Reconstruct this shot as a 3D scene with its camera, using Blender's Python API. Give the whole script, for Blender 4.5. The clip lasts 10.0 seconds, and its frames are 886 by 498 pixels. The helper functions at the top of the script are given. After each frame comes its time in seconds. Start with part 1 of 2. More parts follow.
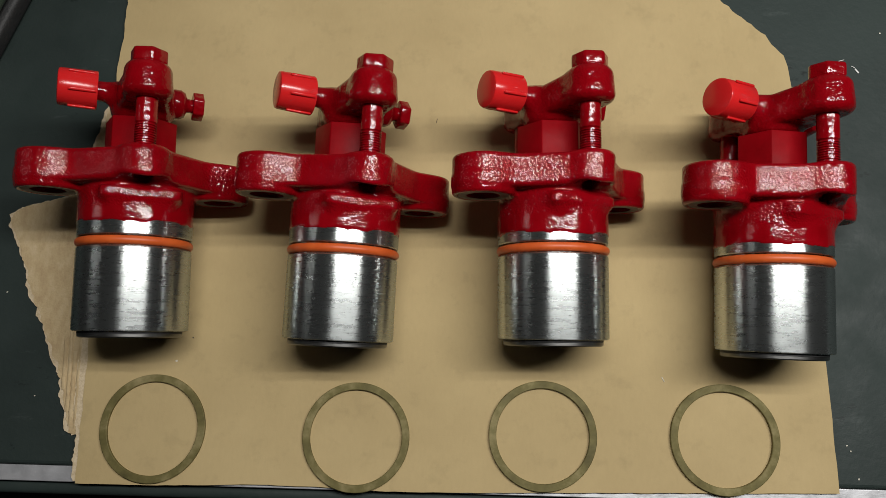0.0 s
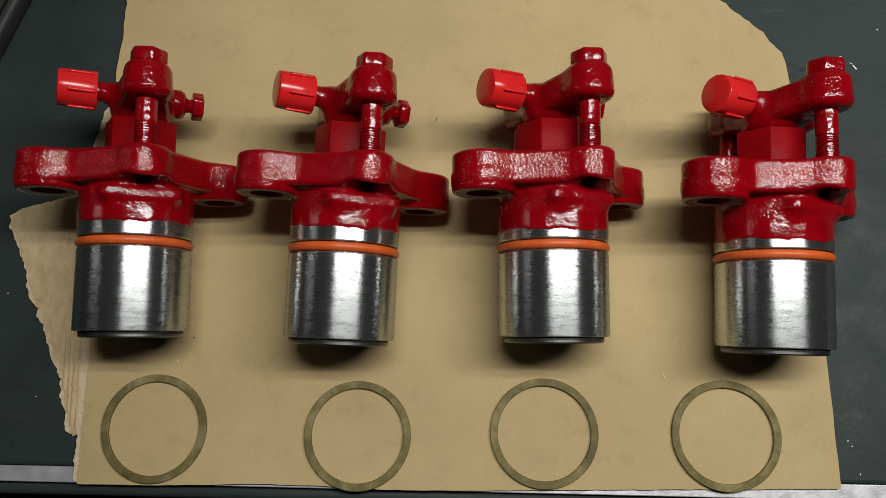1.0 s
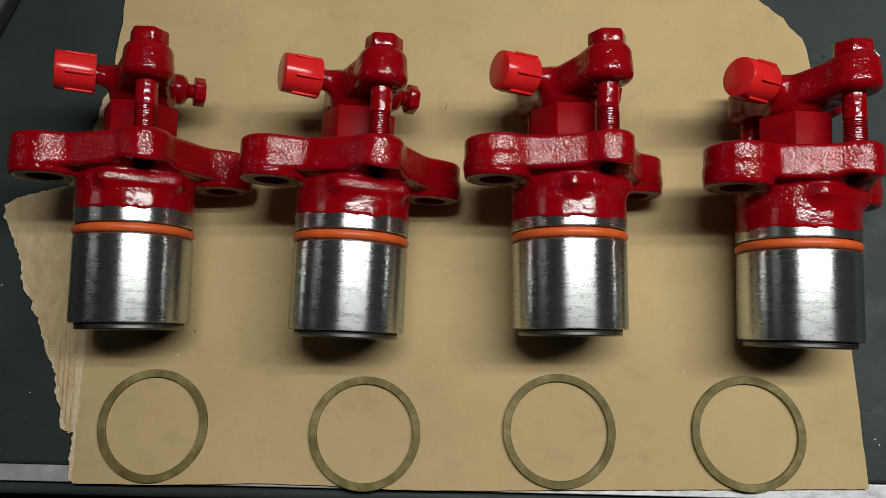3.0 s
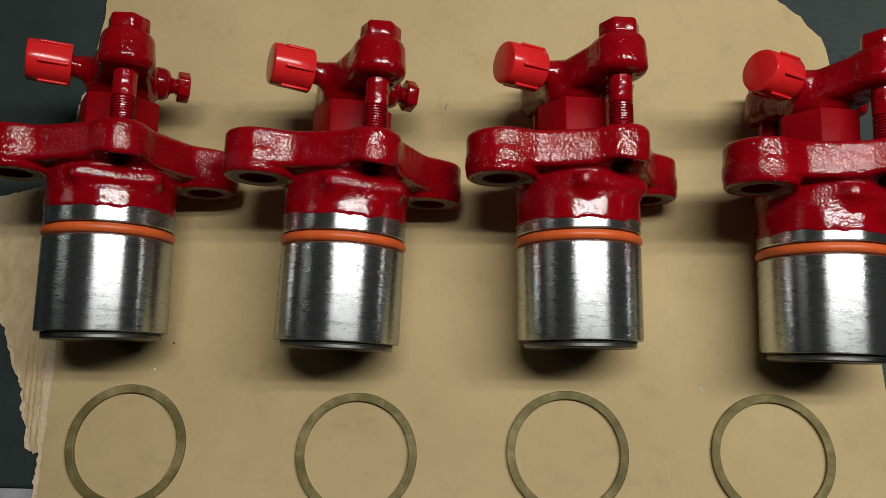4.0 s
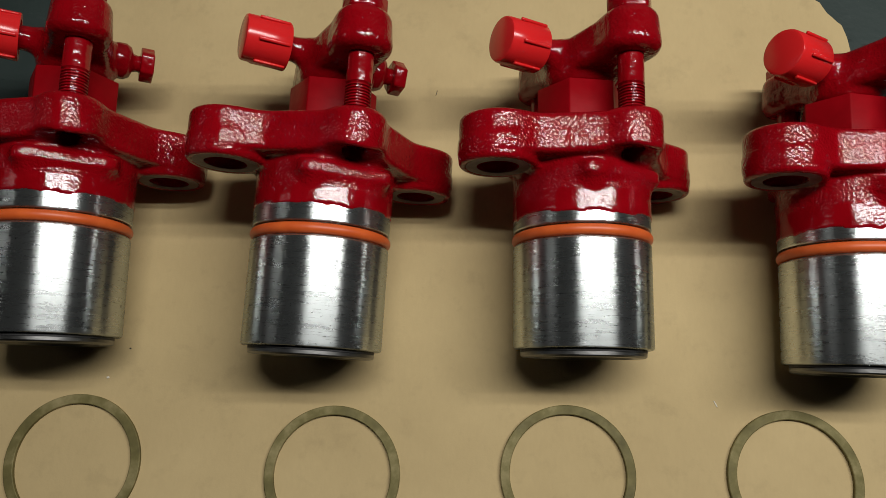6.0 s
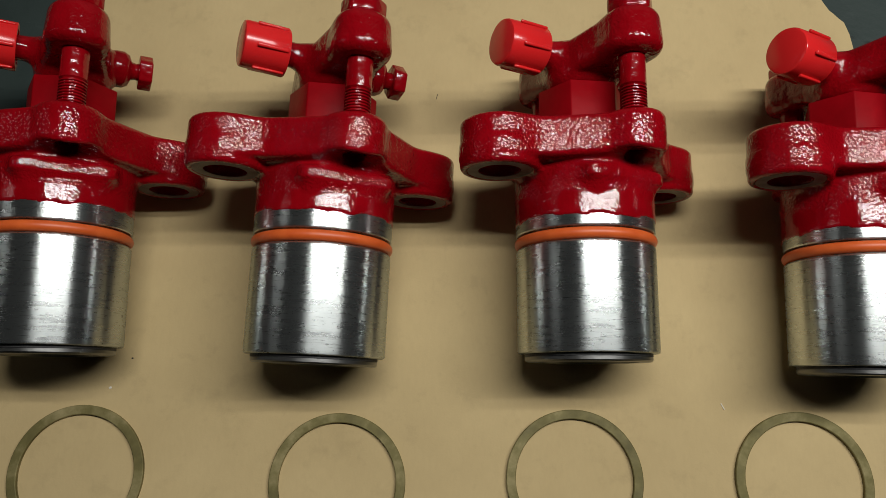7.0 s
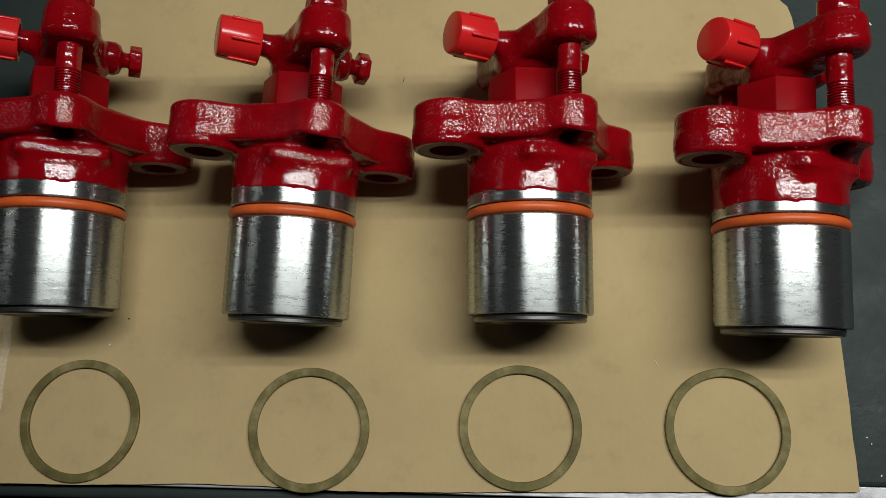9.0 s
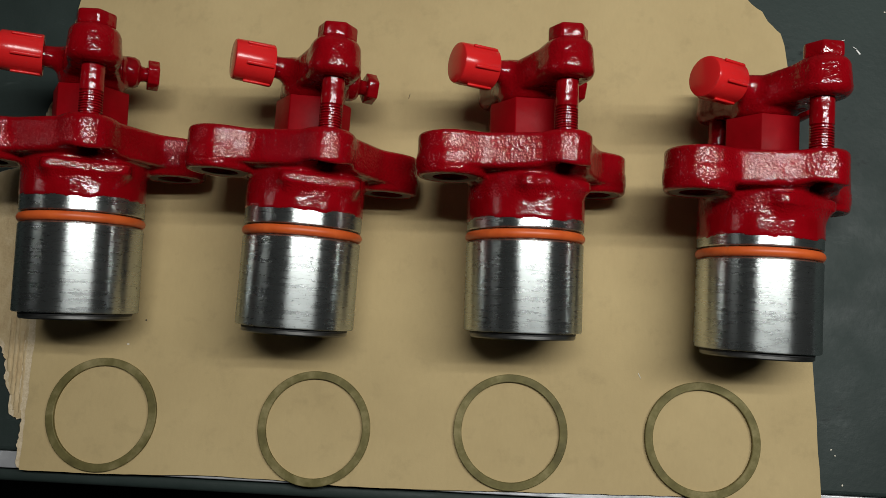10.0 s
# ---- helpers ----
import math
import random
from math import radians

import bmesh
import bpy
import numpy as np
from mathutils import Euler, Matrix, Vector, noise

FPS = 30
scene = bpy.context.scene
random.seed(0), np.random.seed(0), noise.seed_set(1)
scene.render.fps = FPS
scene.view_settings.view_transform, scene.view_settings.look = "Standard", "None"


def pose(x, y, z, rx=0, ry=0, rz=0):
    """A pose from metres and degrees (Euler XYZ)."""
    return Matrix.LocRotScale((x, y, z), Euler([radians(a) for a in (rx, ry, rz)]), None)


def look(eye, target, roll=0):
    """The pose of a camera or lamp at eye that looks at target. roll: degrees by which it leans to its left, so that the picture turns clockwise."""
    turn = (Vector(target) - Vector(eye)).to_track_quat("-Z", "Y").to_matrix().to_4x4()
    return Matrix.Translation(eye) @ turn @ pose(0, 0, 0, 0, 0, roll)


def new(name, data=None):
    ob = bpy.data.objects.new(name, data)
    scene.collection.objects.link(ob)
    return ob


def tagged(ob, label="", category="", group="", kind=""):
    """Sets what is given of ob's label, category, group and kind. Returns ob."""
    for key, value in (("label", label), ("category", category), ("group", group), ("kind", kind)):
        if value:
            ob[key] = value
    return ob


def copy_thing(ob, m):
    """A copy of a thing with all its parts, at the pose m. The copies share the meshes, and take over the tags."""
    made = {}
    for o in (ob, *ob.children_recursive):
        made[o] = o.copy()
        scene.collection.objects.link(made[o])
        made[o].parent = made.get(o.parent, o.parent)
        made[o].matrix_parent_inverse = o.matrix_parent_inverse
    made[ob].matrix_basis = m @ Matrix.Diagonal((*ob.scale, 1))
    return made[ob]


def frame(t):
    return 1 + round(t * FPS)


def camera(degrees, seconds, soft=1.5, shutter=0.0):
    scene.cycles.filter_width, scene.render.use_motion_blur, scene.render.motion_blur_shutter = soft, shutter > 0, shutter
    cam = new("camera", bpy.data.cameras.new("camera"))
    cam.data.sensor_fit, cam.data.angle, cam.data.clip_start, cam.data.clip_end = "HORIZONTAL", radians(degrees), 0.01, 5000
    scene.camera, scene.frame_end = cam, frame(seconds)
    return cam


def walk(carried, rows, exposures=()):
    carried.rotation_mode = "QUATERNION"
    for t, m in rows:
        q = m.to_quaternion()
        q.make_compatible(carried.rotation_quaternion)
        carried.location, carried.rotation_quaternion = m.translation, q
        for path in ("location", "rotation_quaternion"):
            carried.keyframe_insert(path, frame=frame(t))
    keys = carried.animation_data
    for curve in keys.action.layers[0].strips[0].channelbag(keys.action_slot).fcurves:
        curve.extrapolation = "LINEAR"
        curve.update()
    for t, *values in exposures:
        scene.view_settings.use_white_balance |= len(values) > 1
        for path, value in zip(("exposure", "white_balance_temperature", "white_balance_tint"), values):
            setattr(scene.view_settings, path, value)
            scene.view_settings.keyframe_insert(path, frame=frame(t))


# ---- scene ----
cam = camera(62.1, 10.0, soft=0.6)
PATH = [
    (0, (0.008, 0.006, 0.538), (-0.044, 0.438, -1.414), -6.6),
    (0.5, (0.006, 0.005, 0.538), (-0.043, 0.44, -1.413), -6.1),
    (1, (0.007, 0.003, 0.538), (-0.042, 0.441, -1.413), -6.5),
    (1.5, (0.004, 0.004, 0.535), (-0.04, 0.435, -1.417), -5.7),
    (2, (0.003, 0.001, 0.534), (-0.045, 0.425, -1.42), -6.6),
    (2.5, (0.001, -0.001, 0.53), (-0.046, 0.43, -1.422), -6.3),
    (4, (-0.005, -0.009, 0.479), (-0.039, 0.519, -1.45), -3.5),
    (4.5, (-0.004, -0.007, 0.466), (-0.025, 0.541, -1.458), -1.8),
    (5, (-0.003, -0.004, 0.456), (-0.018, 0.536, -1.47), -1.2),
    (5.5, (-0.006, -0.006, 0.438), (-0.008, 0.55, -1.483), 0.5),
    (7, (-0.006, -0.003, 0.43), (-0.015, 0.564, -1.488), -1.0),
    (7.5, (0.01, 0.01, 0.449), (-0.03, 0.541, -1.479), -5.5),
    (8, (0.013, 0.002, 0.454), (-0.042, 0.534, -1.473), -6.8),
    (8.5, (0.018, -0.007, 0.461), (-0.031, 0.507, -1.472), -5.4),
    (9, (0.032, -0.013, 0.473), (-0.032, 0.469, -1.467), -7.5),
    (9.5, (0.042, -0.004, 0.494), (-0.063, 0.452, -1.451), -12.3),
    (10, (0.032, 0.017, 0.509), (-0.029, 0.39, -1.455), -7.7),
]
walk(cam, [(t, look(eye, target, roll)) for t, eye, target, roll in PATH],
     exposures=((0, 0.0, 6450, 10), (5, -0.03, 6450, 10), (7.5, -0.07, 6400, 8), (9, -0.17, 6350, 7), (10, -0.15, 6350, 7)))

# ---- light ----
world = bpy.data.worlds.new("room_air")
scene.world = world
world.use_nodes = True
world.node_tree.nodes["Background"].inputs[0].default_value = (0.9, 1.0, 0.92, 1)
world.node_tree.nodes["Background"].inputs[1].default_value = 0.002


def strip_lamp(name, x, y, z, length, width, power, colour=(1.0, 0.975, 0.94)):
    data = bpy.data.lights.new(name, "AREA")
    data.shape, data.size, data.size_y = "RECTANGLE", length, width
    data.energy, data.color = power, colour
    ob = new(name, data)
    ob.matrix_world = pose(x, y, z)
    return ob


# two fluorescent fixtures that hang over the bench, tubes along the bench
FIXTURES = [(0.42, 0.28, 1.12, 7.6), (-1.9, 0.33, 1.12, 0.55)]
for fx, fy, fz, power in FIXTURES:
    for dy in (-0.045, 0.045):
        strip_lamp("tube_light", fx, fy + dy, fz - 0.022, 1.17, 0.028, power)

# ---- materials ----


class Mat:
    """A node material with short helpers."""

    def __init__(self, name, colour=(0.5, 0.5, 0.5), rough=0.5, metal=0.0):
        self.m = bpy.data.materials.new(name)
        self.m.use_nodes = True
        self.t = self.m.node_tree
        self.p = self.t.nodes["Principled BSDF"]
        self.p.inputs["Base Color"].default_value = (*colour, 1)
        self.p.inputs["Roughness"].default_value = rough
        self.p.inputs["Metallic"].default_value = metal
        self.height = None

    def node(self, kind, **sockets):
        n = self.t.nodes.new(kind)
        for key, value in sockets.items():
            n.inputs[key.replace("_", " ")].default_value = value
        return n

    def link(self, a, b):
        self.t.links.new(a, b)

    def coords(self, scale=(1, 1, 1), vary=True):
        tc = self.node("ShaderNodeTexCoord")
        mp = self.node("ShaderNodeMapping")
        mp.inputs["Scale"].default_value = scale
        self.link(tc.outputs["Object"], mp.inputs["Vector"])
        if vary:
            info = self.node("ShaderNodeObjectInfo")
            mul = self.node("ShaderNodeMath")
            mul.operation = "MULTIPLY"
            mul.inputs[1].default_value = 37.0
            self.link(info.outputs["Random"], mul.inputs[0])
            self.link(mul.outputs[0], mp.inputs["Location"])
        return mp.outputs[0]

    def noise(self, scale, detail=3.0, rough=0.55, stretch=(1, 1, 1), vary=True):
        n = self.node("ShaderNodeTexNoise", Scale=scale, Detail=detail, Roughness=rough)
        self.link(self.coords(stretch, vary), n.inputs["Vector"])
        return n.outputs[0]

    def ramp(self, fac, stops):
        r = self.node("ShaderNodeValToRGB")
        els = r.color_ramp.elements
        while len(els) < len(stops):
            els.new(0.5)
        for e, (at, c) in zip(els, stops):
            e.position = at
            e.color = (*c, 1) if isinstance(c, tuple) else (c, c, c, 1)
        self.link(fac, r.inputs[0])
        return r.outputs[0]

    def colour(self, out):
        self.link(out, self.p.inputs["Base Color"])

    def mix(self, a, b, fac, mode="MIX"):
        n = self.node("ShaderNodeMix")
        n.data_type, n.blend_type = "RGBA", mode
        for value, key in ((a, 6), (b, 7), (fac, 0)):
            if isinstance(value, tuple):
                n.inputs[key].default_value = (*value, 1)
            elif isinstance(value, float):
                n.inputs[key].default_value = value
            else:
                self.link(value, n.inputs[key])
        return n.outputs[2]

    def rough(self, out):
        self.link(out, self.p.inputs["Roughness"])

    def bump(self, out, distance, strength=1.0):
        b = self.node("ShaderNodeBump", Strength=strength, Distance=distance)
        self.link(out, b.inputs["Height"])
        if self.height is not None:
            self.link(self.height, b.inputs["Normal"])
        self.height = b.outputs[0]
        self.link(self.height, self.p.inputs["Normal"])
        return self


RED = (0.25, 0.0011, 0.005)


def red_paint(name, fine, coarse, rough=0.16):
    m = Mat(name, RED, rough)
    tone = m.noise(60, 4)
    m.colour(m.ramp(tone, [(0.3, (0.195, 0.001, 0.0035)), (0.7, (0.262, 0.0015, 0.0055))]))
    m.rough(m.ramp(m.noise(35, 3), [(0.3, rough * 0.8), (0.75, rough * 1.5)]))
    m.bump(m.noise(150, 1), coarse)
    m.bump(m.noise(700, 0.8, 0.5), fine)
    m.p.inputs["IOR"].default_value = 1.5
    return m.m


M_CAST = red_paint("red_enamel_on_rough_casting", 0.00046, 0.0004, 0.035)
M_YOKE = red_paint("red_enamel_on_forging", 0.00026, 0.0008, 0.11)
M_NECK = red_paint("red_enamel_on_turned_neck", 0.00010, 0.0003, 0.08)
M_SMOOTH = red_paint("red_enamel_on_machined_steel", 0.00008, 0.0009, 0.13)

M_SATIN = red_paint("red_enamel_flat_coat", 0.00002, 0.0001, 0.4)
M_SATIN.node_tree.nodes["Principled BSDF"].inputs["Specular IOR Level"].default_value = 0.06

_m = Mat("red_plastic", (0.62, 0.016, 0.017), 0.2)
_m.p.inputs["Subsurface Weight"].default_value = 0.08
_m.p.inputs["Subsurface Scale"].default_value = 0.002
_m.bump(_m.noise(900, 2), 0.00003)
M_CAP = _m.m

_m = Mat("turned_steel", (0.56, 0.57, 0.56), 0.3, 0.96)
_tone = _m.ramp(_m.noise(22, 5, 0.65), [(0.25, (0.54, 0.575, 0.57)), (0.7, (0.66, 0.70, 0.69))])
_dash = _m.ramp(_m.noise(110, 5, 0.75, (1, 1, 18)), [(0.33, 0.35), (0.42, 1.0)])
_pit = _m.ramp(_m.noise(330, 3, 0.6, (1, 1, 1.5)), [(0.27, 0.35), (0.33, 1.0)])
_m.colour(_m.mix(_m.mix(_tone, _dash, 1.0, "MULTIPLY"), _pit, 1.0, "MULTIPLY"))
_m.rough(_m.ramp(_m.noise(60, 4, 0.6, (1, 1, 6)), [(0.3, 0.24), (0.75, 0.34)]))
_m.p.inputs["Specular Tint"].default_value = (0.5, 0.52, 0.51, 1)
_m.p.inputs["Anisotropic"].default_value = 0.93
_m.p.inputs["Anisotropic Rotation"].default_value = 0.25
_t = _m.node("ShaderNodeTangent")
_t.direction_type, _t.axis = "RADIAL", "Z"
_m.link(_t.outputs[0], _m.p.inputs["Tangent"])
_m.bump(_m.noise(110, 4, 0.7, (1, 1, 22)), 0.00004)
_m.bump(_m.noise(700, 3, 0.6, (1, 1, 2)), 0.000018)
M_STEEL = _m.m

_m = Mat("dark_steel", (0.17, 0.17, 0.165), 0.36, 1.0)
_m.bump(_m.noise(300, 3), 0.0001)
M_DARK = _m.m

_m = Mat("bare_machined_iron", (0.3, 0.25, 0.23), 0.55, 0.3)
_m.colour(_m.ramp(_m.noise(120, 4), [(0.3, (0.10, 0.06, 0.055)), (0.7, (0.22, 0.17, 0.16))]))
M_BARE = _m.m

_m = Mat("orange_rubber", (0.62, 0.10, 0.018), 0.42)
_m.colour(_m.ramp(_m.noise(90, 4), [(0.3, (0.56, 0.085, 0.014)), (0.7, (0.66, 0.12, 0.022))]))
_m.bump(_m.noise(700, 2), 0.00005)
M_RUBBER = _m.m

_m = Mat("dull_brass", (0.3, 0.24, 0.1), 0.5, 0.2)
_m.p.inputs["Specular IOR Level"].default_value = 0.25
_m.colour(_m.ramp(_m.noise(45, 5, 0.65), [(0.28, (0.085, 0.072, 0.026)), (0.5, (0.15, 0.128, 0.046)), (0.72, (0.30, 0.25, 0.12))]))
_m.rough(_m.ramp(_m.noise(80, 4), [(0.3, 0.5), (0.75, 0.7)]))
_m.bump(_m.noise(500, 4, 0.6), 0.00012)
M_BRASS = _m.m

_m = Mat("kraft_cardboard", (0.46, 0.33, 0.17), 0.8)
_wide = _m.ramp(_m.noise(9, 4, 0.6), [(0.3, (0.43, 0.325, 0.16)), (0.7, (0.51, 0.392, 0.198))])
_fib = _m.ramp(_m.noise(420, 4, 0.7, (1, 0.35, 1)), [(0.3, 0.975), (0.7, 1.015)])
_blot = _m.ramp(_m.noise(55, 5, 0.7), [(0.28, 0.9), (0.45, 1.0)])
_m.colour(_m.mix(_m.mix(_wide, _fib, 1.0, "MULTIPLY"), _blot, 1.0, "MULTIPLY"))
_m.p.inputs["Specular IOR Level"].default_value = 0.3
_m.bump(_m.noise(18, 3, 0.5, (0.3, 1, 1)), 0.0006, 0.4)
_m.bump(_m.noise(900, 3), 0.00006)
M_KRAFT = _m.m

_m = Mat("torn_cardboard_ply", (0.5, 0.38, 0.22), 0.9)
_m.colour(_m.ramp(_m.noise(130, 5, 0.7, (1, 0.5, 1)), [(0.25, (0.4, 0.28, 0.15)), (0.5, (0.5, 0.38, 0.21)), (0.8, (0.6, 0.48, 0.3))]))
_m.bump(_m.noise(260, 4, 0.7), 0.0006)
M_TORN = _m.m

_m = Mat("pale_paper_pulp", (0.6, 0.5, 0.34), 0.95)
_m.colour(_m.ramp(_m.noise(300, 5, 0.7), [(0.3, (0.48, 0.37, 0.22)), (0.7, (0.68, 0.57, 0.40))]))
_m.bump(_m.noise(420, 4, 0.7), 0.0005)
M_PULP = _m.m

_m = Mat("dark_green_bench_lino", (0.035, 0.048, 0.043), 0.5)
_m.p.inputs["Specular IOR Level"].default_value = 0.24
_base = _m.ramp(_m.noise(7, 5, 0.6), [(0.3, (0.020, 0.029, 0.0265)), (0.7, (0.031, 0.044, 0.040))])
_scuff = _m.ramp(_m.noise(60, 6, 0.75, (0.25, 1, 1)), [(0.62, 0.0), (0.8, 0.35)])
_nick = _m.ramp(_m.noise(48, 5, 0.75, (0.5, 1, 1)), [(0.27, 0.4), (0.34, 1.0)])
_m.colour(_m.mix(_m.mix(_base, (0.13, 0.15, 0.145), _scuff), _nick, 1.0, "MULTIPLY"))
_m.rough(_m.ramp(_m.noise(40, 5), [(0.3, 0.45), (0.7, 0.65)]))
_m.bump(_m.noise(240, 4, 0.6), 0.00025)
_m.bump(_m.noise(14, 3), 0.0012, 0.4)
M_BENCH = _m.m

_m = Mat("scratched_aluminium", (0.62, 0.63, 0.64), 0.38, 0.6)
_m.colour(_m.ramp(_m.noise(60, 6, 0.7, (0.5, 1, 1)), [(0.26, (0.3, 0.31, 0.32)), (0.4, (0.56, 0.57, 0.59)), (0.8, (0.7, 0.7, 0.72))]))
_m.rough(_m.ramp(_m.noise(90, 5), [(0.3, 0.28), (0.7, 0.5)]))
_m.bump(_m.noise(260, 4, 0.6, (0.5, 1, 1)), 0.00012)
M_ALU = _m.m

_m = Mat("olive_painted_metal", (0.06, 0.085, 0.06), 0.45)
_m.bump(_m.noise(200, 3), 0.0002)
M_OLIVE = _m.m


def plain(name, colour, rough, scale, spread=0.15, bump=0.0005):
    m = Mat(name, colour, rough)
    lo = tuple(c * (1 - spread) for c in colour)
    hi = tuple(c * (1 + spread) for c in colour)
    m.colour(m.ramp(m.noise(scale, 5, 0.6), [(0.3, lo), (0.7, hi)]))
    m.bump(m.noise(scale * 8, 3), bump)
    return m.m


M_WALL = plain("grey_wall_paint", (0.075, 0.08, 0.075), 0.7, 2.5)
M_CEIL = plain("grey_ceiling_paint", (0.13, 0.13, 0.126), 0.8, 2.5)
M_FLOOR = plain("dark_concrete", (0.05, 0.048, 0.05), 0.6, 6.0, 0.35)
M_WHITE = plain("white_enamel", (0.75, 0.75, 0.72), 0.35, 8.0, 0.05, 0.0001)
M_BLACK = plain("matt_black", (0.02, 0.02, 0.02), 0.6, 50.0)
M_CHIP = plain("pale_paint_chip", (0.7, 0.66, 0.55), 0.6, 200.0)

# ---- mesh helpers ----
MM = 0.001


def part(name, bm, material, parent=None, label="", smooth=True):
    me = bpy.data.meshes.new(name)
    bm.to_mesh(me)
    bm.free()
    for poly in me.polygons:
        poly.use_smooth = smooth
    me.materials.append(material)
    ob = new(name, me)
    if parent is not None:
        ob.parent = parent
    if label:
        tagged(ob, label)
    return ob


def sharp(ob, degrees=35):
    ob.data.set_sharp_from_angle(angle=radians(degrees))
    return ob


def lathe(profile, segs=96, closed=False):
    """Turns a profile of (radius, height) in millimetres round z."""
    bm = bmesh.new()
    rings = []
    for r, z in profile:
        if r < 1e-6:
            rings.append([bm.verts.new((0, 0, z * MM))])
        else:
            rings.append([bm.verts.new((r * MM * math.cos(2 * math.pi * i / segs), r * MM * math.sin(2 * math.pi * i / segs), z * MM)) for i in range(segs)])
    pairs = list(zip(rings, rings[1:])) + ([(rings[-1], rings[0])] if closed else [])
    for a, b in pairs:
        for i in range(segs):
            j = (i + 1) % segs
            q = [a[i % len(a)], a[j % len(a)], b[j % len(b)], b[i % len(b)]]
            q = [v for k, v in enumerate(q) if v not in q[:k]]
            if len(q) > 2:
                bm.faces.new(q)
    bmesh.ops.recalc_face_normals(bm, faces=bm.faces)
    return bm


def prism(corners, z0, z1, bevel=0.5, segs=2):
    """A prism over (x, y) corners in millimetres, with rounded edges."""
    bm = bmesh.new()
    low = [bm.verts.new((x * MM, y * MM, z0 * MM)) for x, y in corners]
    high = [bm.verts.new((x * MM, y * MM, z1 * MM)) for x, y in corners]
    n = len(corners)
    bm.faces.new(low[::-1])
    bm.faces.new(high)
    for i in range(n):
        bm.faces.new((low[i], low[(i + 1) % n], high[(i + 1) % n], high[i]))
    if bevel:
        bmesh.ops.bevel(bm, geom=list(bm.edges), offset=bevel * MM, segments=segs, profile=0.5, affect="EDGES", clamp_overlap=True)
    bmesh.ops.recalc_face_normals(bm, faces=bm.faces)
    return bm


def ngon(r, n, turn=0.0):
    return [(r * math.cos(radians(turn) + 2 * math.pi * i / n), r * math.sin(radians(turn) + 2 * math.pi * i / n)) for i in range(n)]


def box(sx, sy, sz, bevel=2.0, segs=3):
    return prism([(-sx / 2, -sy / 2), (sx / 2, -sy / 2), (sx / 2, sy / 2), (-sx / 2, sy / 2)], -sz / 2, sz / 2, bevel, segs)


# distance fields in millimetres, for the cast shapes
def smin(a, b, k):
    h = np.clip(0.5 + 0.5 * (b - a) / k, 0, 1)
    return b + (a - b) * h - k * h * (1 - h)


def smax(a, b, k):
    return -smin(-a, -b, k)


def disc(x, y, cx, cy, r):
    return np.hypot(x - cx, y - cy) - r


def slab(d2, z, z0, z1, rnd):
    """A plate of outline d2 from z0 to z1, with edges rounded by rnd."""
    w1, w2 = d2 + rnd, np.abs(z - (z0 + z1) / 2) - (z1 - z0) / 2 + rnd
    return np.minimum(np.maximum(w1, w2), 0) + np.hypot(np.maximum(w1, 0), np.maximum(w2, 0)) - rnd


def bar(x, y, ax, ay, bx, by, ra, rb):
    """Outline of a tapered bar between two round ends."""
    px, py, qx, qy = x - ax, y - ay, bx - ax, by - ay
    h = np.clip((px * qx + py * qy) / (qx * qx + qy * qy), 0, 1)
    return np.hypot(px - qx * h, py - qy * h) - (ra + (rb - ra) * h)


def surface(field, lo, hi, step):
    """The zero surface of a distance field as a smooth quad mesh."""
    ax = [np.arange(a - 2 * step, b + 2 * step, step) for a, b in zip(lo, hi)]
    x, y, z = np.meshgrid(*ax, indexing="ij")
    f = field(x, y, z)
    shape = tuple(n - 1 for n in f.shape)
    total, count = np.zeros(shape + (3,)), np.zeros(shape)
    corner = [(i, j, k) for i in (0, 1) for j in (0, 1) for k in (0, 1)]

    def cut(c):
        return f[c[0]:c[0] + shape[0], c[1]:c[1] + shape[1], c[2]:c[2] + shape[2]]

    for a in corner:
        for b in corner:
            if a < b and sum(abs(i - j) for i, j in zip(a, b)) == 1:
                fa, fb = cut(a), cut(b)
                hit = (fa < 0) != (fb < 0)
                t = np.where(hit, fa / np.where(hit, fa - fb, 1), 0)
                for axis in range(3):
                    total[..., axis] += np.where(hit, a[axis] + t * (b[axis] - a[axis]), 0)
                count += hit
    used = count > 0
    index = -np.ones(shape, int)
    index[used] = np.arange(used.sum())
    cell = np.argwhere(used)
    verts = (cell + total[used] / count[used][:, None]) * step + np.array([a[0] for a in ax])
    faces = []
    for axis in range(3):
        o = [0, 0, 0]
        o[axis] = 1
        n = f.shape
        fa = f[:n[0] - o[0], :n[1] - o[1], :n[2] - o[2]]
        fb = f[o[0]:, o[1]:, o[2]:]
        p = np.argwhere((fa < 0) != (fb < 0))
        flip = fa[tuple(p.T)] < 0
        u, v = np.zeros(3, int), np.zeros(3, int)
        u[(axis + 1) % 3] = 1
        v[(axis + 2) % 3] = 1
        quad = np.stack([index[tuple((p - d).T)] for d in (0 * u, u, u + v, v)], 1)
        quad[~flip] = quad[~flip][:, ::-1]
        faces.append(quad)
    return verts * MM, np.concatenate(faces)


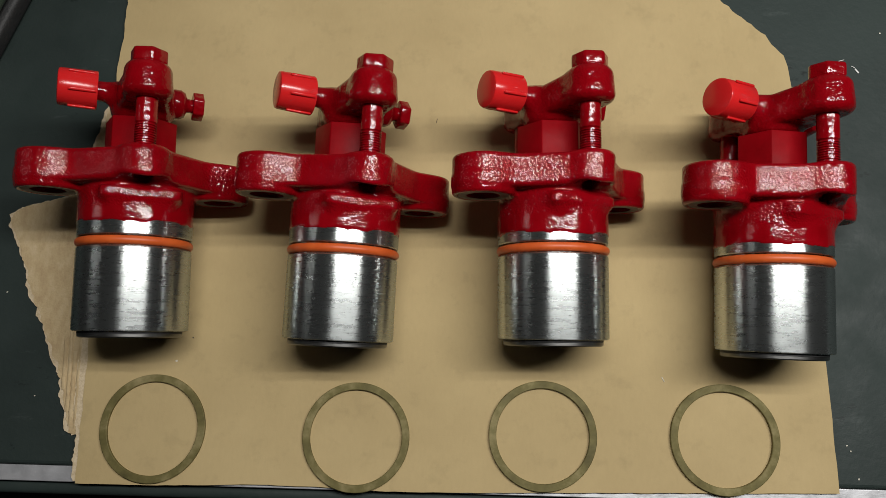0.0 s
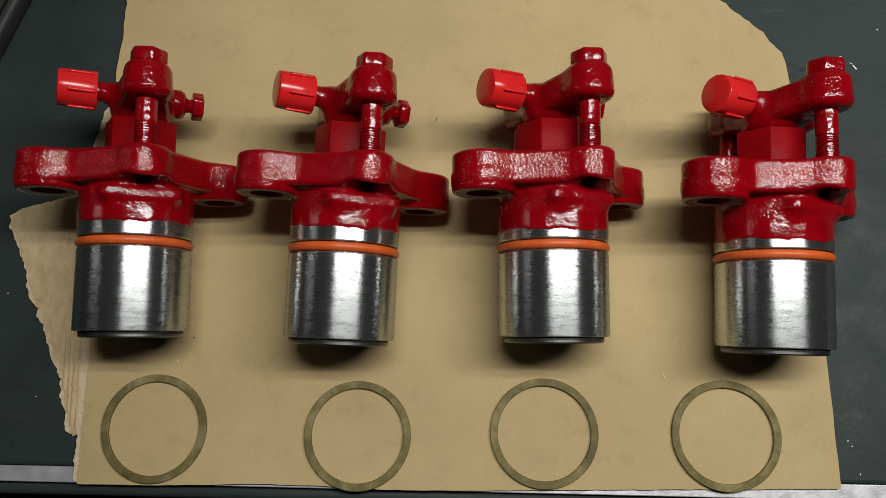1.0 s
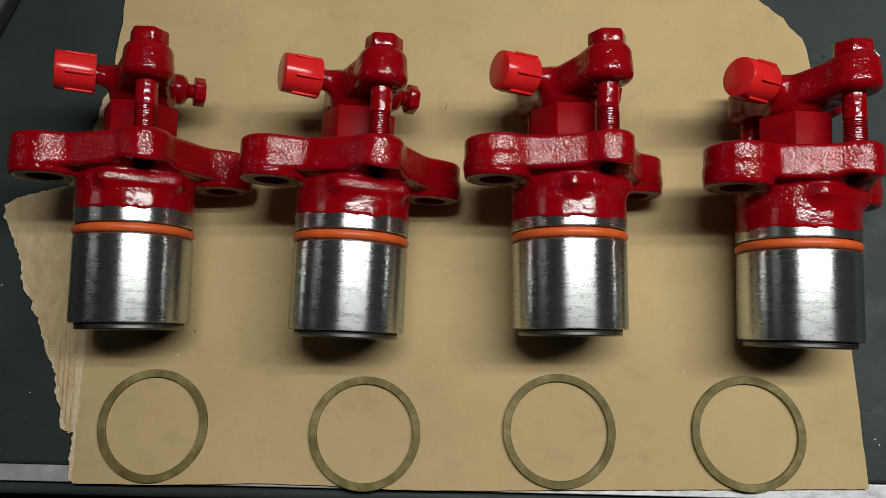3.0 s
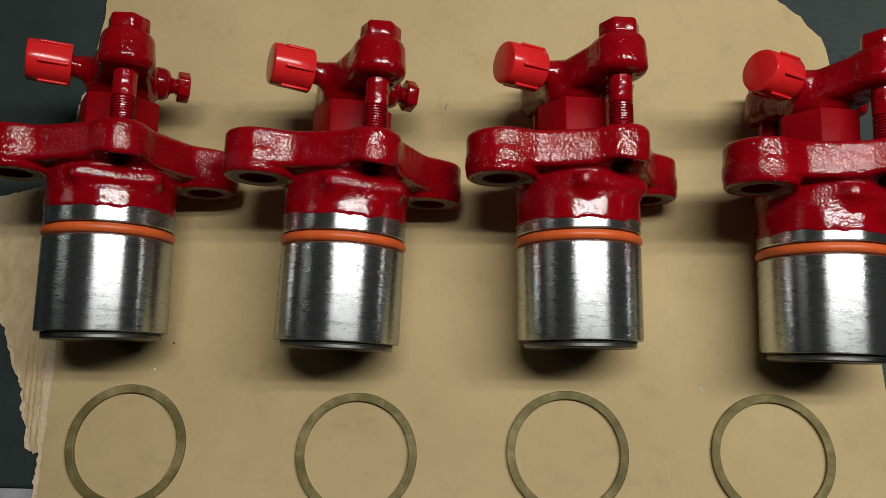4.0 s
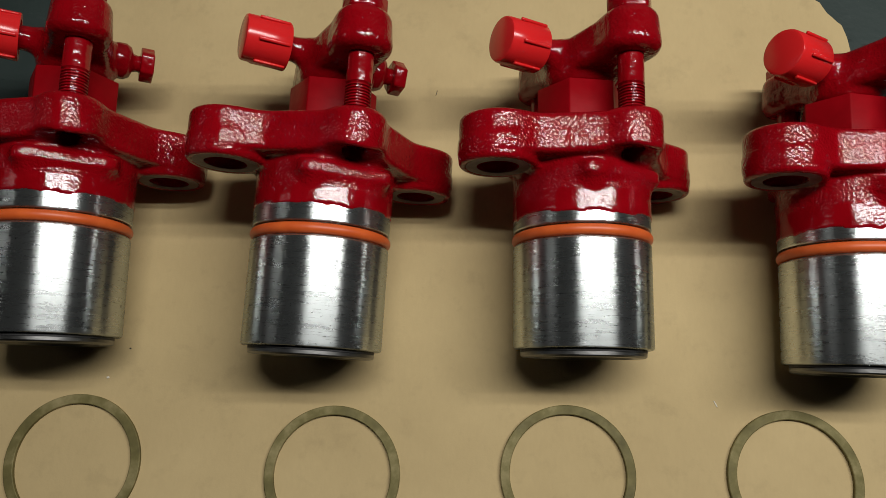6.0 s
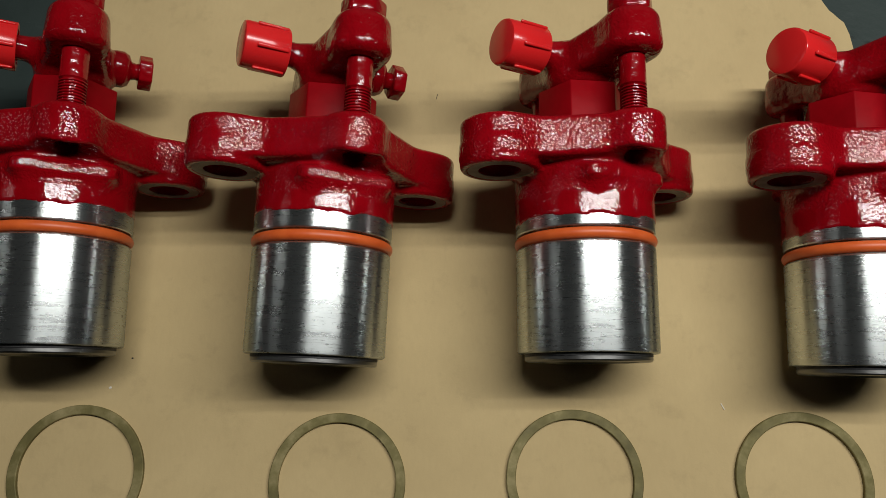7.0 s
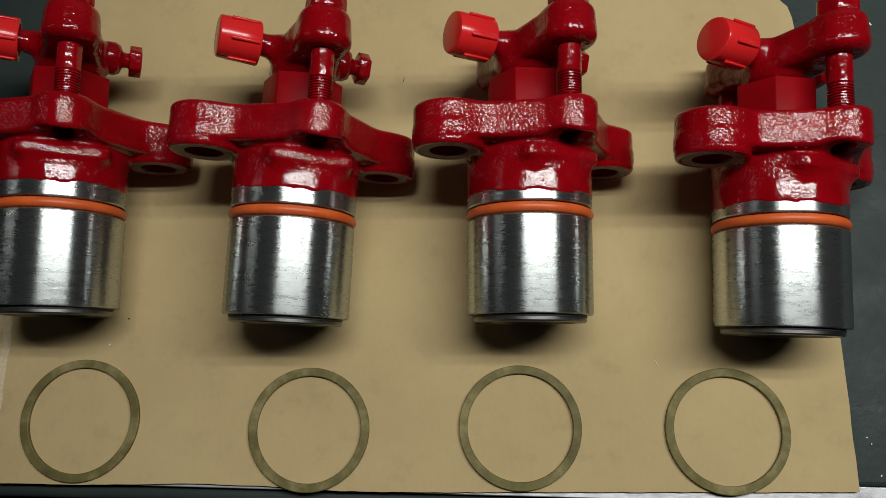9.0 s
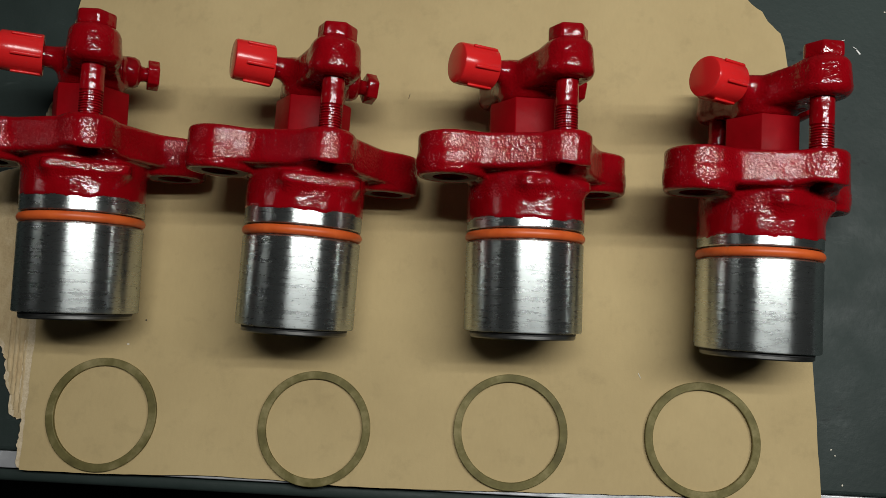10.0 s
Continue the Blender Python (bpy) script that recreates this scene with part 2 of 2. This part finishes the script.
def cast(name, field, lo, hi, step, material, parent, label="", lower=None, below=0.0):
    """A cast shape; its faces under the height below take the material lower."""
    verts, faces = surface(field, lo, hi, step)
    me = bpy.data.meshes.new(name)
    me.from_pydata(verts.tolist(), [], faces.tolist())
    me.update()
    for poly in me.polygons:
        poly.use_smooth = True
    me.materials.append(material)
    if lower is not None:
        me.materials.append(lower)
        for poly in me.polygons:
            poly.material_index = int(poly.center.z < below)
    ob = new(name, me)
    ob.parent = parent
    if label:
        tagged(ob, label)
    return ob


def along(bm, matrix):
    bmesh.ops.transform(bm, matrix=matrix, verts=bm.verts)
    return bm


# ---- setting ----
EDGE = pose(0, 0, 0, 0, 0, -1.1)      # the bench's front edge runs one degree off the cardboard's


def setting(name, bm, material, label, category, m=None, smooth=False):
    ob = part(name, bm, material, None, label, smooth)
    tagged(ob, label, category, kind="structure")
    if m is not None:
        ob.matrix_world = m
    return ob


TOP = -0.004                           # bench top under the cardboard
bench = new("workbench")
bench.matrix_world = EDGE @ pose(0.2, 0, TOP)
tagged(bench, "long workbench with dark green linoleum top and aluminium edging", "workbench")
part("bench_top", along(box(3000, 800, 40, 3), pose(0, 0.361, -0.0202)), M_BENCH, bench, "dark green scuffed linoleum top", False)
part("edge_strip", along(box(3000, 11, 3, 0.6), pose(0, -0.0445, -0.0008)), M_ALU, bench, "scratched aluminium edging strip", False)
part("front_apron", along(box(2990, 9, 46, 3.5, 4), pose(0, -0.0548, -0.027)), M_BENCH, bench, "dark green front apron", True)
for bx in (-1.40, -0.45, 0.5, 1.40):
    for by in (0.0, 0.70):
        part("leg", along(box(60, 60, 850, 3), pose(bx, by, -0.467)), M_OLIVE, bench, "", False)
part("lower_shelf", along(box(2900, 600, 20, 2), pose(0, 0.36, -0.62)), M_FLOOR, bench, "", False)

setting("floor", along(box(9000, 5000, 100, 0), pose(0, 0, -0.946)), M_FLOOR, "dark stained concrete workshop floor", "floor")
setting("ceiling", along(box(9000, 5000, 100, 0), pose(0, 0, 1.95)), M_CEIL, "grey painted workshop ceiling", "ceiling")
setting("wall_north", along(box(9000, 100, 2800, 0), pose(0, 1.0, 0.5)), M_WALL, "grey painted wall behind the bench", "wall")
setting("wall_south", along(box(9000, 100, 2800, 0), pose(0, -2.4, 0.5)), M_WALL, "grey painted workshop wall", "wall")
setting("wall_east", along(box(100, 5000, 2800, 0), pose(4.4, 0, 0.5)), M_WALL, "grey painted workshop wall", "wall")
setting("wall_west", along(box(100, 5000, 2800, 0), pose(-4.4, 0, 0.5)), M_WALL, "grey painted workshop wall", "wall")


def shop_light(x, y, z):
    root = new("shop_light")
    root.matrix_world = pose(x, y, z)
    tagged(root, "white hanging fluorescent shop light over the bench", "lamp", "shop lights")
    part("housing", along(box(1260, 190, 50, 8), pose(0, 0, 0.055)), M_WHITE, root, "white enamelled housing")
    for dy in (-0.045, 0.045):
        part("tube", along(lathe([(0, -600), (12.5, -600), (12.5, 600), (0, 600)], 24), pose(0, dy, 0.01, 0, 90, 0)), M_WHITE, root, "", True)
    for dx in (-0.6, 0.6):
        part("suspension_rod", along(lathe([(0, 0), (3, 0), (3, 830), (0, 830)], 8), pose(dx * 0.8, 0, 0.078)), M_ALU, root)
    return root


for fx, fy, fz, power in FIXTURES:
    shop_light(fx, fy, fz)

# ---- the cardboard sheet ----


def ragged(points, step=0.003, amount=0.0006, seed=1, wave=0.0):
    """A line of corners cut into small uneven steps, with longer waves if asked for."""
    rnd, out = random.Random(seed), []
    for (ax, ay), (bx, by) in zip(points, points[1:]):
        n = max(1, int(math.hypot(bx - ax, by - ay) / step))
        for i in range(n):
            t = i / n
            x, y = ax + (bx - ax) * t, ay + (by - ay) * t
            w = wave * (noise.noise(Vector((x * 90, y * 90, seed))) + 0.6 * noise.noise(Vector((x * 260, y * 260, seed + 9))))
            out.append((x + w + rnd.uniform(-amount, amount), y + 0.4 * w + rnd.uniform(-amount, amount)))
    return out


def sheet(outline, z0, z1, material, name, parent, label):
    bm = bmesh.new()
    low = [bm.verts.new((x, y, z0)) for x, y in outline]
    high = [bm.verts.new((x, y, z1)) for x, y in outline]
    n = len(outline)
    bm.faces.new(low[::-1])
    bm.faces.new(high)
    for i in range(n):
        bm.faces.new((low[i], low[(i + 1) % n], high[(i + 1) % n], high[i]))
    bmesh.ops.triangulate(bm, faces=[f for f in bm.faces if len(f.verts) > 4])
    bmesh.ops.recalc_face_normals(bm, faces=bm.faces)
    return part(name, bm, material, parent, label, False)


board = new("cardboard_sheet")
board.matrix_world = pose(0, 0, TOP)
tagged(board, "torn flat piece of brown corrugated cardboard on the bench", "cardboard")
right = ragged([(0.2685, -0.0472), (0.2682, 0.043), (0.2635, 0.262)], 0.01, 0.0003, 3)
corner = ragged([(0.2632, 0.268), (0.2618, 0.2775), (0.247, 0.2985), (0.230, 0.3142), (0.213, 0.3304), (0.13, 0.42)], 0.004, 0.0008, 4)
left = ragged([(-0.266, 0.42), (-0.2664, 0.30), (-0.2685, 0.268), (-0.2672, 0.05), (-0.266, -0.0455)], 0.006, 0.0006, 5)
front = ragged([(-0.266, -0.0455), (-0.215, -0.0462), (-0.18, -0.0458), (-0.14, -0.0450), (-0.09, -0.0462), (-0.045, -0.0488), (0.0, -0.0492), (0.07, -0.0485), (0.17, -0.0478), (0.2685, -0.0472)], 0.006, 0.0002, 6)
sheet(right + corner + left + front, 0.0006, -TOP, M_KRAFT, "top_board", board, "plain brown kraft face")
TEAR = [(-0.262, -0.011), (-0.272, -0.0116), (-0.2775, -0.0105), (-0.2846, 0.0154), (-0.2925, 0.0397), (-0.3031, 0.0604), (-0.3128, 0.0814), (-0.3215, 0.0986), (-0.3226, 0.1081), (-0.3285, 0.1204), (-0.3387, 0.1426), (-0.3405, 0.1525), (-0.331, 0.1584), (-0.2946, 0.1676), (-0.285, 0.19), (-0.276, 0.235), (-0.262, 0.268), (-0.262, -0.011)]
sheet(ragged(TEAR, 0.0018, 0.00045, 7, 0.0024), 0.0004, 0.0017, M_PULP, "torn_ply", board, "pale fibrous torn ply")
face = [(x + 0.002 if x < -0.27 else x, y) for x, y in TEAR]
sheet(ragged(face, 0.0018, 0.00045, 11, 0.0024), 0.0017, 0.0024, M_TORN, "torn_face", board, "ragged brown torn liner")
under = ragged([(-0.262, -0.043), (-0.2685, -0.044), (-0.2695, -0.02), (-0.2725, 0.0), (-0.274, 0.03), (-0.272, 0.06), (-0.262, 0.06), (-0.262, -0.043)], 0.0014, 0.0004, 8, 0.0018)
sheet(under, 0.0024, 0.0031, M_PULP, "torn_liner", board, "thin torn liner")


def flute(x0, y0, x1, y1, r, seed):
    """A crushed corrugation, laid bare beside the edge of the sheet."""
    rnd, bm, rows = random.Random(seed), bmesh.new(), []
    n = 26
    for i in range(n + 1):
        t = i / n
        x = x0 + (x1 - x0) * t + rnd.uniform(-0.00025, 0.00025)
        y = y0 + (y1 - y0) * t
        h = r * (0.65 + 0.35 * rnd.random()) * min(1, 6 * t + 0.2, 6 * (1 - t) + 0.2)
        rows.append([bm.verts.new((x + r * 1.3 * math.cos(a), y, 0.0024 + h * math.sin(a))) for a in (math.pi * k / 6 for k in range(7))])
    for ra, rb in zip(rows, rows[1:]):
        for k in range(6):
            bm.faces.new((ra[k], rb[k], rb[k + 1], ra[k + 1]))
    bmesh.ops.recalc_face_normals(bm, faces=bm.faces)
    part("flute", bm, M_TORN, board)


for k, (fx, fy, gx, gy) in enumerate(((-0.2715, -0.008, -0.2735, 0.062), (-0.2752, -0.006, -0.2772, 0.048), (-0.2788, 0.004, -0.2815, 0.070), (-0.2832, 0.020, -0.2850, 0.058))):
    flute(fx, fy, gx, gy, 0.0011, 20 + k)

# ---- the four valves ----


FRONT, REAR, SIDE = 41.5, -35.0, 165.5   # clamp bolts off the axis, height of the side fittings


def valve(paint):
    """One valve, standing on its lower end: z is its axis, x the mounting lugs, y the clamp bolts. paint: where the paint ends on the cylinder, in millimetres."""
    root = new("valve_assembly")
    tagged(root, "red enamelled cast valve with bare steel cylinder lying on cardboard", "valve", "row of valves")

    # turned steel cylinder with its seal groove
    sharp(part("steel_cylinder", lathe([(0, 0.3), (36.1, 0), (37.1, 0.4), (37.4, 1.2), (37.4, 55.0), (36.8, 55.8), (33.6, 56.0), (33.6, 62.9), (37.0, 63.1), (37.4, 63.7), (37.4, 80), (0, 80)], 128), M_STEEL, root, "bright turned steel cylinder"), 30)
    # the groove isn't cut; this disc's black colour gives its shade
    sharp(part("end_groove", lathe([(0, 0.6), (33.6, 0.6), (33.6, -1.4), (0, -1.4)], 96), M_BLACK, root, "black disc for the shade in the groove under the cylinder"), 30)
    sharp(part("end_ring", lathe([(0, -1.2), (33.0, -1.2), (33.5, -1.7), (33.5, -3.4), (32.6, -4.2), (26.5, -4.4), (25.5, -3.0), (0, -2.8)], 96), M_DARK, root, "worn steel ring in the lower end"), 30)
    ring = [(35.4 + 2.9 * math.cos(a), 59.4 + 2.95 * math.sin(a)) for a in (2 * math.pi * i / 20 for i in range(20))]
    part("o_ring", lathe(ring, 128, True), M_RUBBER, root, "orange rubber o-ring")

    # flange casting: neck, two drilled lugs, two bolt bosses
    def flange(x, y, z):
        ang = np.arctan2(y, x)
        edge = paint + 0.7 * np.sin(3 * ang + 1) + 0.5 * np.sin(7 * ang) + 0.35 * np.sin(17 * ang + 2)
        neck = np.maximum(disc(x, y, 0, 0, 37.75), np.maximum(edge - z, z - 107))
        plan = disc(x, y, 0, 0, 34)
        for s in (-1, 1):
            plan = smin(plan, disc(x, y, s * 55.5, 0, 20.7), 12)
        low = slab(plan, z, 92.6, 107, 2.8)
        for s in (-1, 1):
            for v, r in ((FRONT, 12.0), (REAR, 10.0)):
                plan = smin(plan, bar(x, y, s * 48, 0, 0, v, 14.5, r), 10)
        body = smin(low, slab(plan, z, 97.5, 119.0, 2.6), 2.5)
        for v, r in ((FRONT, 14.5), (REAR, 12.0)):
            boss = slab(bar(x, y, 0, v * 0.5, 0, v, 20, r), z, 98.0, 119.6, 2.6)
            body = smin(body, boss, 4)
        d = smin(neck, body, 3.5)
        for v in (FRONT, REAR):
            pad = slab(smax(np.abs(x) - (25.5 if v > 0 else 17.0), np.abs(y) - (37.6 if v > 0 else 36), 7) + 0.8 * np.maximum(88.0 - z, 0), z, 80.0, 94.0, 1.6)
            d = smin(d, np.maximum(pad, -y * v), 4.5)
            hollow = (np.sqrt((x / 24) ** 2 + ((y - v * 1.12) / 9.0) ** 2 + ((z - 96.6) / 4.2) ** 2) - 1) * 4
            d = smax(d, -hollow, 2.5)
        for s in (-1, 1):
            d = smax(d, -disc(x, y, s * 55.5, 0, 11.3), 1.0)
            spot = np.maximum(disc(x, y, s * 55.5, 0, 17.0), z - 93.4)
            d = smax(d, -spot, 0.6)
        for v in (FRONT, REAR):
            d = smax(d, -np.maximum(disc(x, y, 0, v, 5.6), np.abs(z - 104) - 7), 0.8)
        return d

    cast("flange_casting", flange, (-77, -52, 66), (77, 58, 122), 1.05, M_CAST, root, "red flange with rough cast skin", M_NECK, 0.0815)
    for s in (-1, 1):
        bm = lathe([(11.2, 93.2), (16.8, 93.2), (16.8, 93.6), (11.2, 93.6)], 40, True)
        part("spot_face", along(bm, pose(s * 0.0555, 0, 0)), M_BARE, root, "bare machined face round the hole", False)

    # worn raised marks on the pad, too blurred to read
    for i in range(6 if paint < 70 else 0):
        mark = along(box(1.3, 1.0, 4.6 - 0.5 * (i % 2), 0.3, 1), pose(-0.001 - 0.0036 * i, 0.0370, 0.0890))
        part("raised_mark", mark, M_CAST, root)

    # hexagonal top of the body
    sharp(part("hex_block", prism(ngon(24.6, 6, 38), 112, 146.0, 0.7), M_SATIN, root, "smooth red hexagonal block"), 40)
    part("gap_disc", lathe([(0, 144), (17, 144), (17, 149), (0, 149)], 48), M_DARK, root, "dark joint under the yoke")

    # yoke with inlet stub
    def yoke(x, y, z):
        d = slab(disc(x, y, 0, 0, 19.5), z, 146.6, 170, 4)
        for v, r in ((FRONT, 15.6), (REAR, 13.8)):
            t = np.clip(y / v, 0, 1)
            arm = slab(bar(x, y, 0, 0, 0, v, 19.5, 13.5), z - 4.5 * t, 149.2, 170.5, 4.5)
            d = smin(d, arm, 3)
            eye = slab(disc(x, y, 0, v, r + 0.9 - 0.13 * (z - 153)), z, 153.6, 176.4, 5.5)
            d = smin(d, eye, 5)
        stub = np.maximum(np.hypot(y, z - SIDE) - 7.0, np.maximum(-x, x - 34))
        d = smin(d, stub, 7)
        ear = np.maximum(np.hypot(y, z - SIDE + 2) - 10.0, np.maximum(x, -x - 23))
        return smin(d, ear, 4)

    cast("yoke", yoke, (-26, -52, 145), (35, 60, 182), 1.0, M_YOKE, root, "glossy red clamp yoke")

    # clamp bolts through yoke and bosses
    thread = []
    for i in range(13):
        thread += [(6.9, 115.0 + 1.6 * i), (6.9, 115.5 + 1.6 * i), (5.8, 116.0 + 1.6 * i), (5.8, 116.3 + 1.6 * i)]
    shaft = [(0, 103), (5.6, 103), (6.4, 104), (6.4, 114.5)] + thread + [(6.9, 136.4), (6.9, 177), (0, 177)]
    for v in (FRONT, REAR):
        place = pose(0, v * MM, 0)
        bolt = part("clamp_bolt", along(lathe(shaft, 40), place), M_SMOOTH, root, "red painted threaded bolt")
        sharp(bolt, 50)
        head = prism(ngon(12.6, 6, 36 if v > 0 else 10), 175.4 if v > 0 else 173.6, 185.2 if v > 0 else 182.0, 1.9, 4)
        sharp(part("bolt_head", along(head, place), M_SMOOTH, bolt, "red hexagonal bolt head"), 40)

    # plastic cap on the inlet stub
    side = pose(0, 0, SIDE * MM, 0, 90, 0)
    cap = part("plastic_cap", along(lathe([(0, 54.2), (10.9, 54.2), (12.2, 53.7), (12.7, 52.6), (13.5, 30.0), (13.1, 29.4), (10.0, 29.4), (9.8, 32), (0, 32)], 64), side), M_CAP, root, "bright red plastic protective cap")
    sharp(cap, 40)
    for i in range(6):
        rib = along(box(1.6, 2.0, 17, 0.6, 2), side @ pose(0, 0, 0, 0, 0, 60 * i + 12) @ pose(0.0137, 0, 0.0390))
        part("rib", rib, M_CAP, cap)

    # bleed screw on the other side
    other = pose(0, 0, (SIDE - 2) * MM, 0, -90, 0)
    part("bleed_nipple", along(lathe([(0, 18), (10, 18), (10.6, 21), (10.6, 25), (9.0, 28), (5.4, 29.5), (4.8, 32), (5.4, 35), (0, 35)], 40), other), M_SMOOTH, root, "red bleed fitting")
    sharp(part("bleed_screw", along(prism(ngon(10.4, 6, 15), 33.5, 41.0, 1.0, 3), other), M_SMOOTH, root, "red hexagonal bleed screw"), 40)
    return root


TILT_UP, ROLL = 6.3, 62.5


def lying(x, y, yaw, roll=0.0, tilt=TILT_UP):
    """A valve on its side: its axis points along y and rises by tilt; roll turns the bolts round the axis."""
    a = radians(ROLL + roll)
    basis = Matrix(((-math.sin(a), math.cos(a), 0, 0), (0, 0, 1, 0), (math.cos(a), math.sin(a), 0, 0), (0, 0, 0, 1)))
    z = 0.0374 * math.cos(radians(tilt)) + 0.0001
    return pose(x, y, z, 0, 0, yaw) @ pose(0, 0, 0, tilt, 0, 0) @ basis


SPOTS = [(-0.2198, 0.0586, -0.2, -0.5), (-0.0765, 0.0533, -2.6, -0.2), (0.0695, 0.0543, -0.4, -2.0), (0.2162, 0.0466, -2.0, -2.9)]
for paint_end, spots in ((72.0, SPOTS[:2]), (68.6, SPOTS[2:])):
    first = valve(paint_end)
    first.matrix_world = lying(*spots[0])
    copy_thing(first, lying(*spots[1]))

# ---- the four sealing rings ----


def seal_ring():
    ob = part("seal_ring", lathe([(32.7, 0.25), (33.1, 0), (37.6, 0), (38.0, 0.3), (38.0, 2.3), (37.6, 2.6), (33.1, 2.6), (32.7, 2.3)], 128, True), M_BRASS)
    return tagged(sharp(ob, 30), "flat dull brass sealing ring lying on cardboard", "ring", "row of sealing rings")


RINGS = [(-0.2133, -0.0070, 0), (-0.0671, -0.0118, 70), (0.0650, -0.0100, 160), (0.1921, -0.0115, 250)]
ring_one = seal_ring()
ring_one.matrix_world = pose(RINGS[0][0], RINGS[0][1], 0.0001, 0, 0, 0)
for rx, ry, turn in RINGS[1:]:
    copy_thing(ring_one, pose(rx, ry, 0.0001, 0, 0, turn))

# ---- small litter and the thing at the back ----


def chip(name, x, y, sx, sy, turn, material, label, z=0.0):
    ob = part(name, box(sx, sy, 0.4, 0.15, 1), material, None, label)
    ob.matrix_world = pose(x, y, z + 0.0002, 0, 0, turn)
    return tagged(ob, label, "debris")


chip("paint_chip", -0.2005, 0.0409, 1.6, 1.3, 20, M_CHIP, "tiny pale paint chip on the cardboard")
chip("paint_chip", 0.1518, 0.0297, 0.6, 4.0, 25, M_CHIP, "thin pale sliver on the cardboard")
chip("dirt_speck", -0.1896, 0.0579, 1.1, 0.9, 0, M_BLACK, "tiny dark speck on the cardboard")
chip("fibre", -0.0119, 0.2271, 0.35, 4.0, -15, M_BLACK, "short dark fibre on the cardboard")

for cx, cy, sx, sy, turn in ((0.2786, -0.0152, 1.2, 0.8, 10), (0.2809, -0.0190, 1.0, 1.0, 40), (0.2844, -0.0378, 1.3, 0.9, 70), (0.3391, 0.3019, 1.4, 1.0, 0), (-0.3357, 0.0920, 1.2, 0.8, 30), (-0.3048, 0.0153, 0.9, 0.7, 0)):
    chip("paint_chip", cx, cy, sx, sy, turn, M_CHIP, "tiny pale paint chip on the bench top", TOP)
# pale scuff streaks on the lino, laid on as thin white strips
for cx, cy, sx, sy, turn in ((0.3062, 0.2785, 5.0, 0.5, 15), (0.3175, 0.2697, 4.5, 1.2, -55), (0.3150, 0.2730, 3.0, 0.6, -30)):
    chip("plastic_shaving", cx, cy, sx, sy, turn, M_WHITE, "thin pale scuff streak on the bench top", TOP)

case = new("metal_case")
case.matrix_world = pose(-0.4195, 0.3815, TOP, 0, 0, 70)
tagged(case, "olive green painted metal case with added shade round its foot", "case")
part("lid", along(box(220, 160, 34, 8, 4), pose(0, 0, 0.0332)), M_OLIVE, case, "olive green painted lid")
# a wider black slab stands in for the shade beside the case
part("base", along(box(228, 168, 16, 4, 3), pose(0, 0, 0.0082)), M_BLACK, case, "black skirt standing in for the shade beside the case")
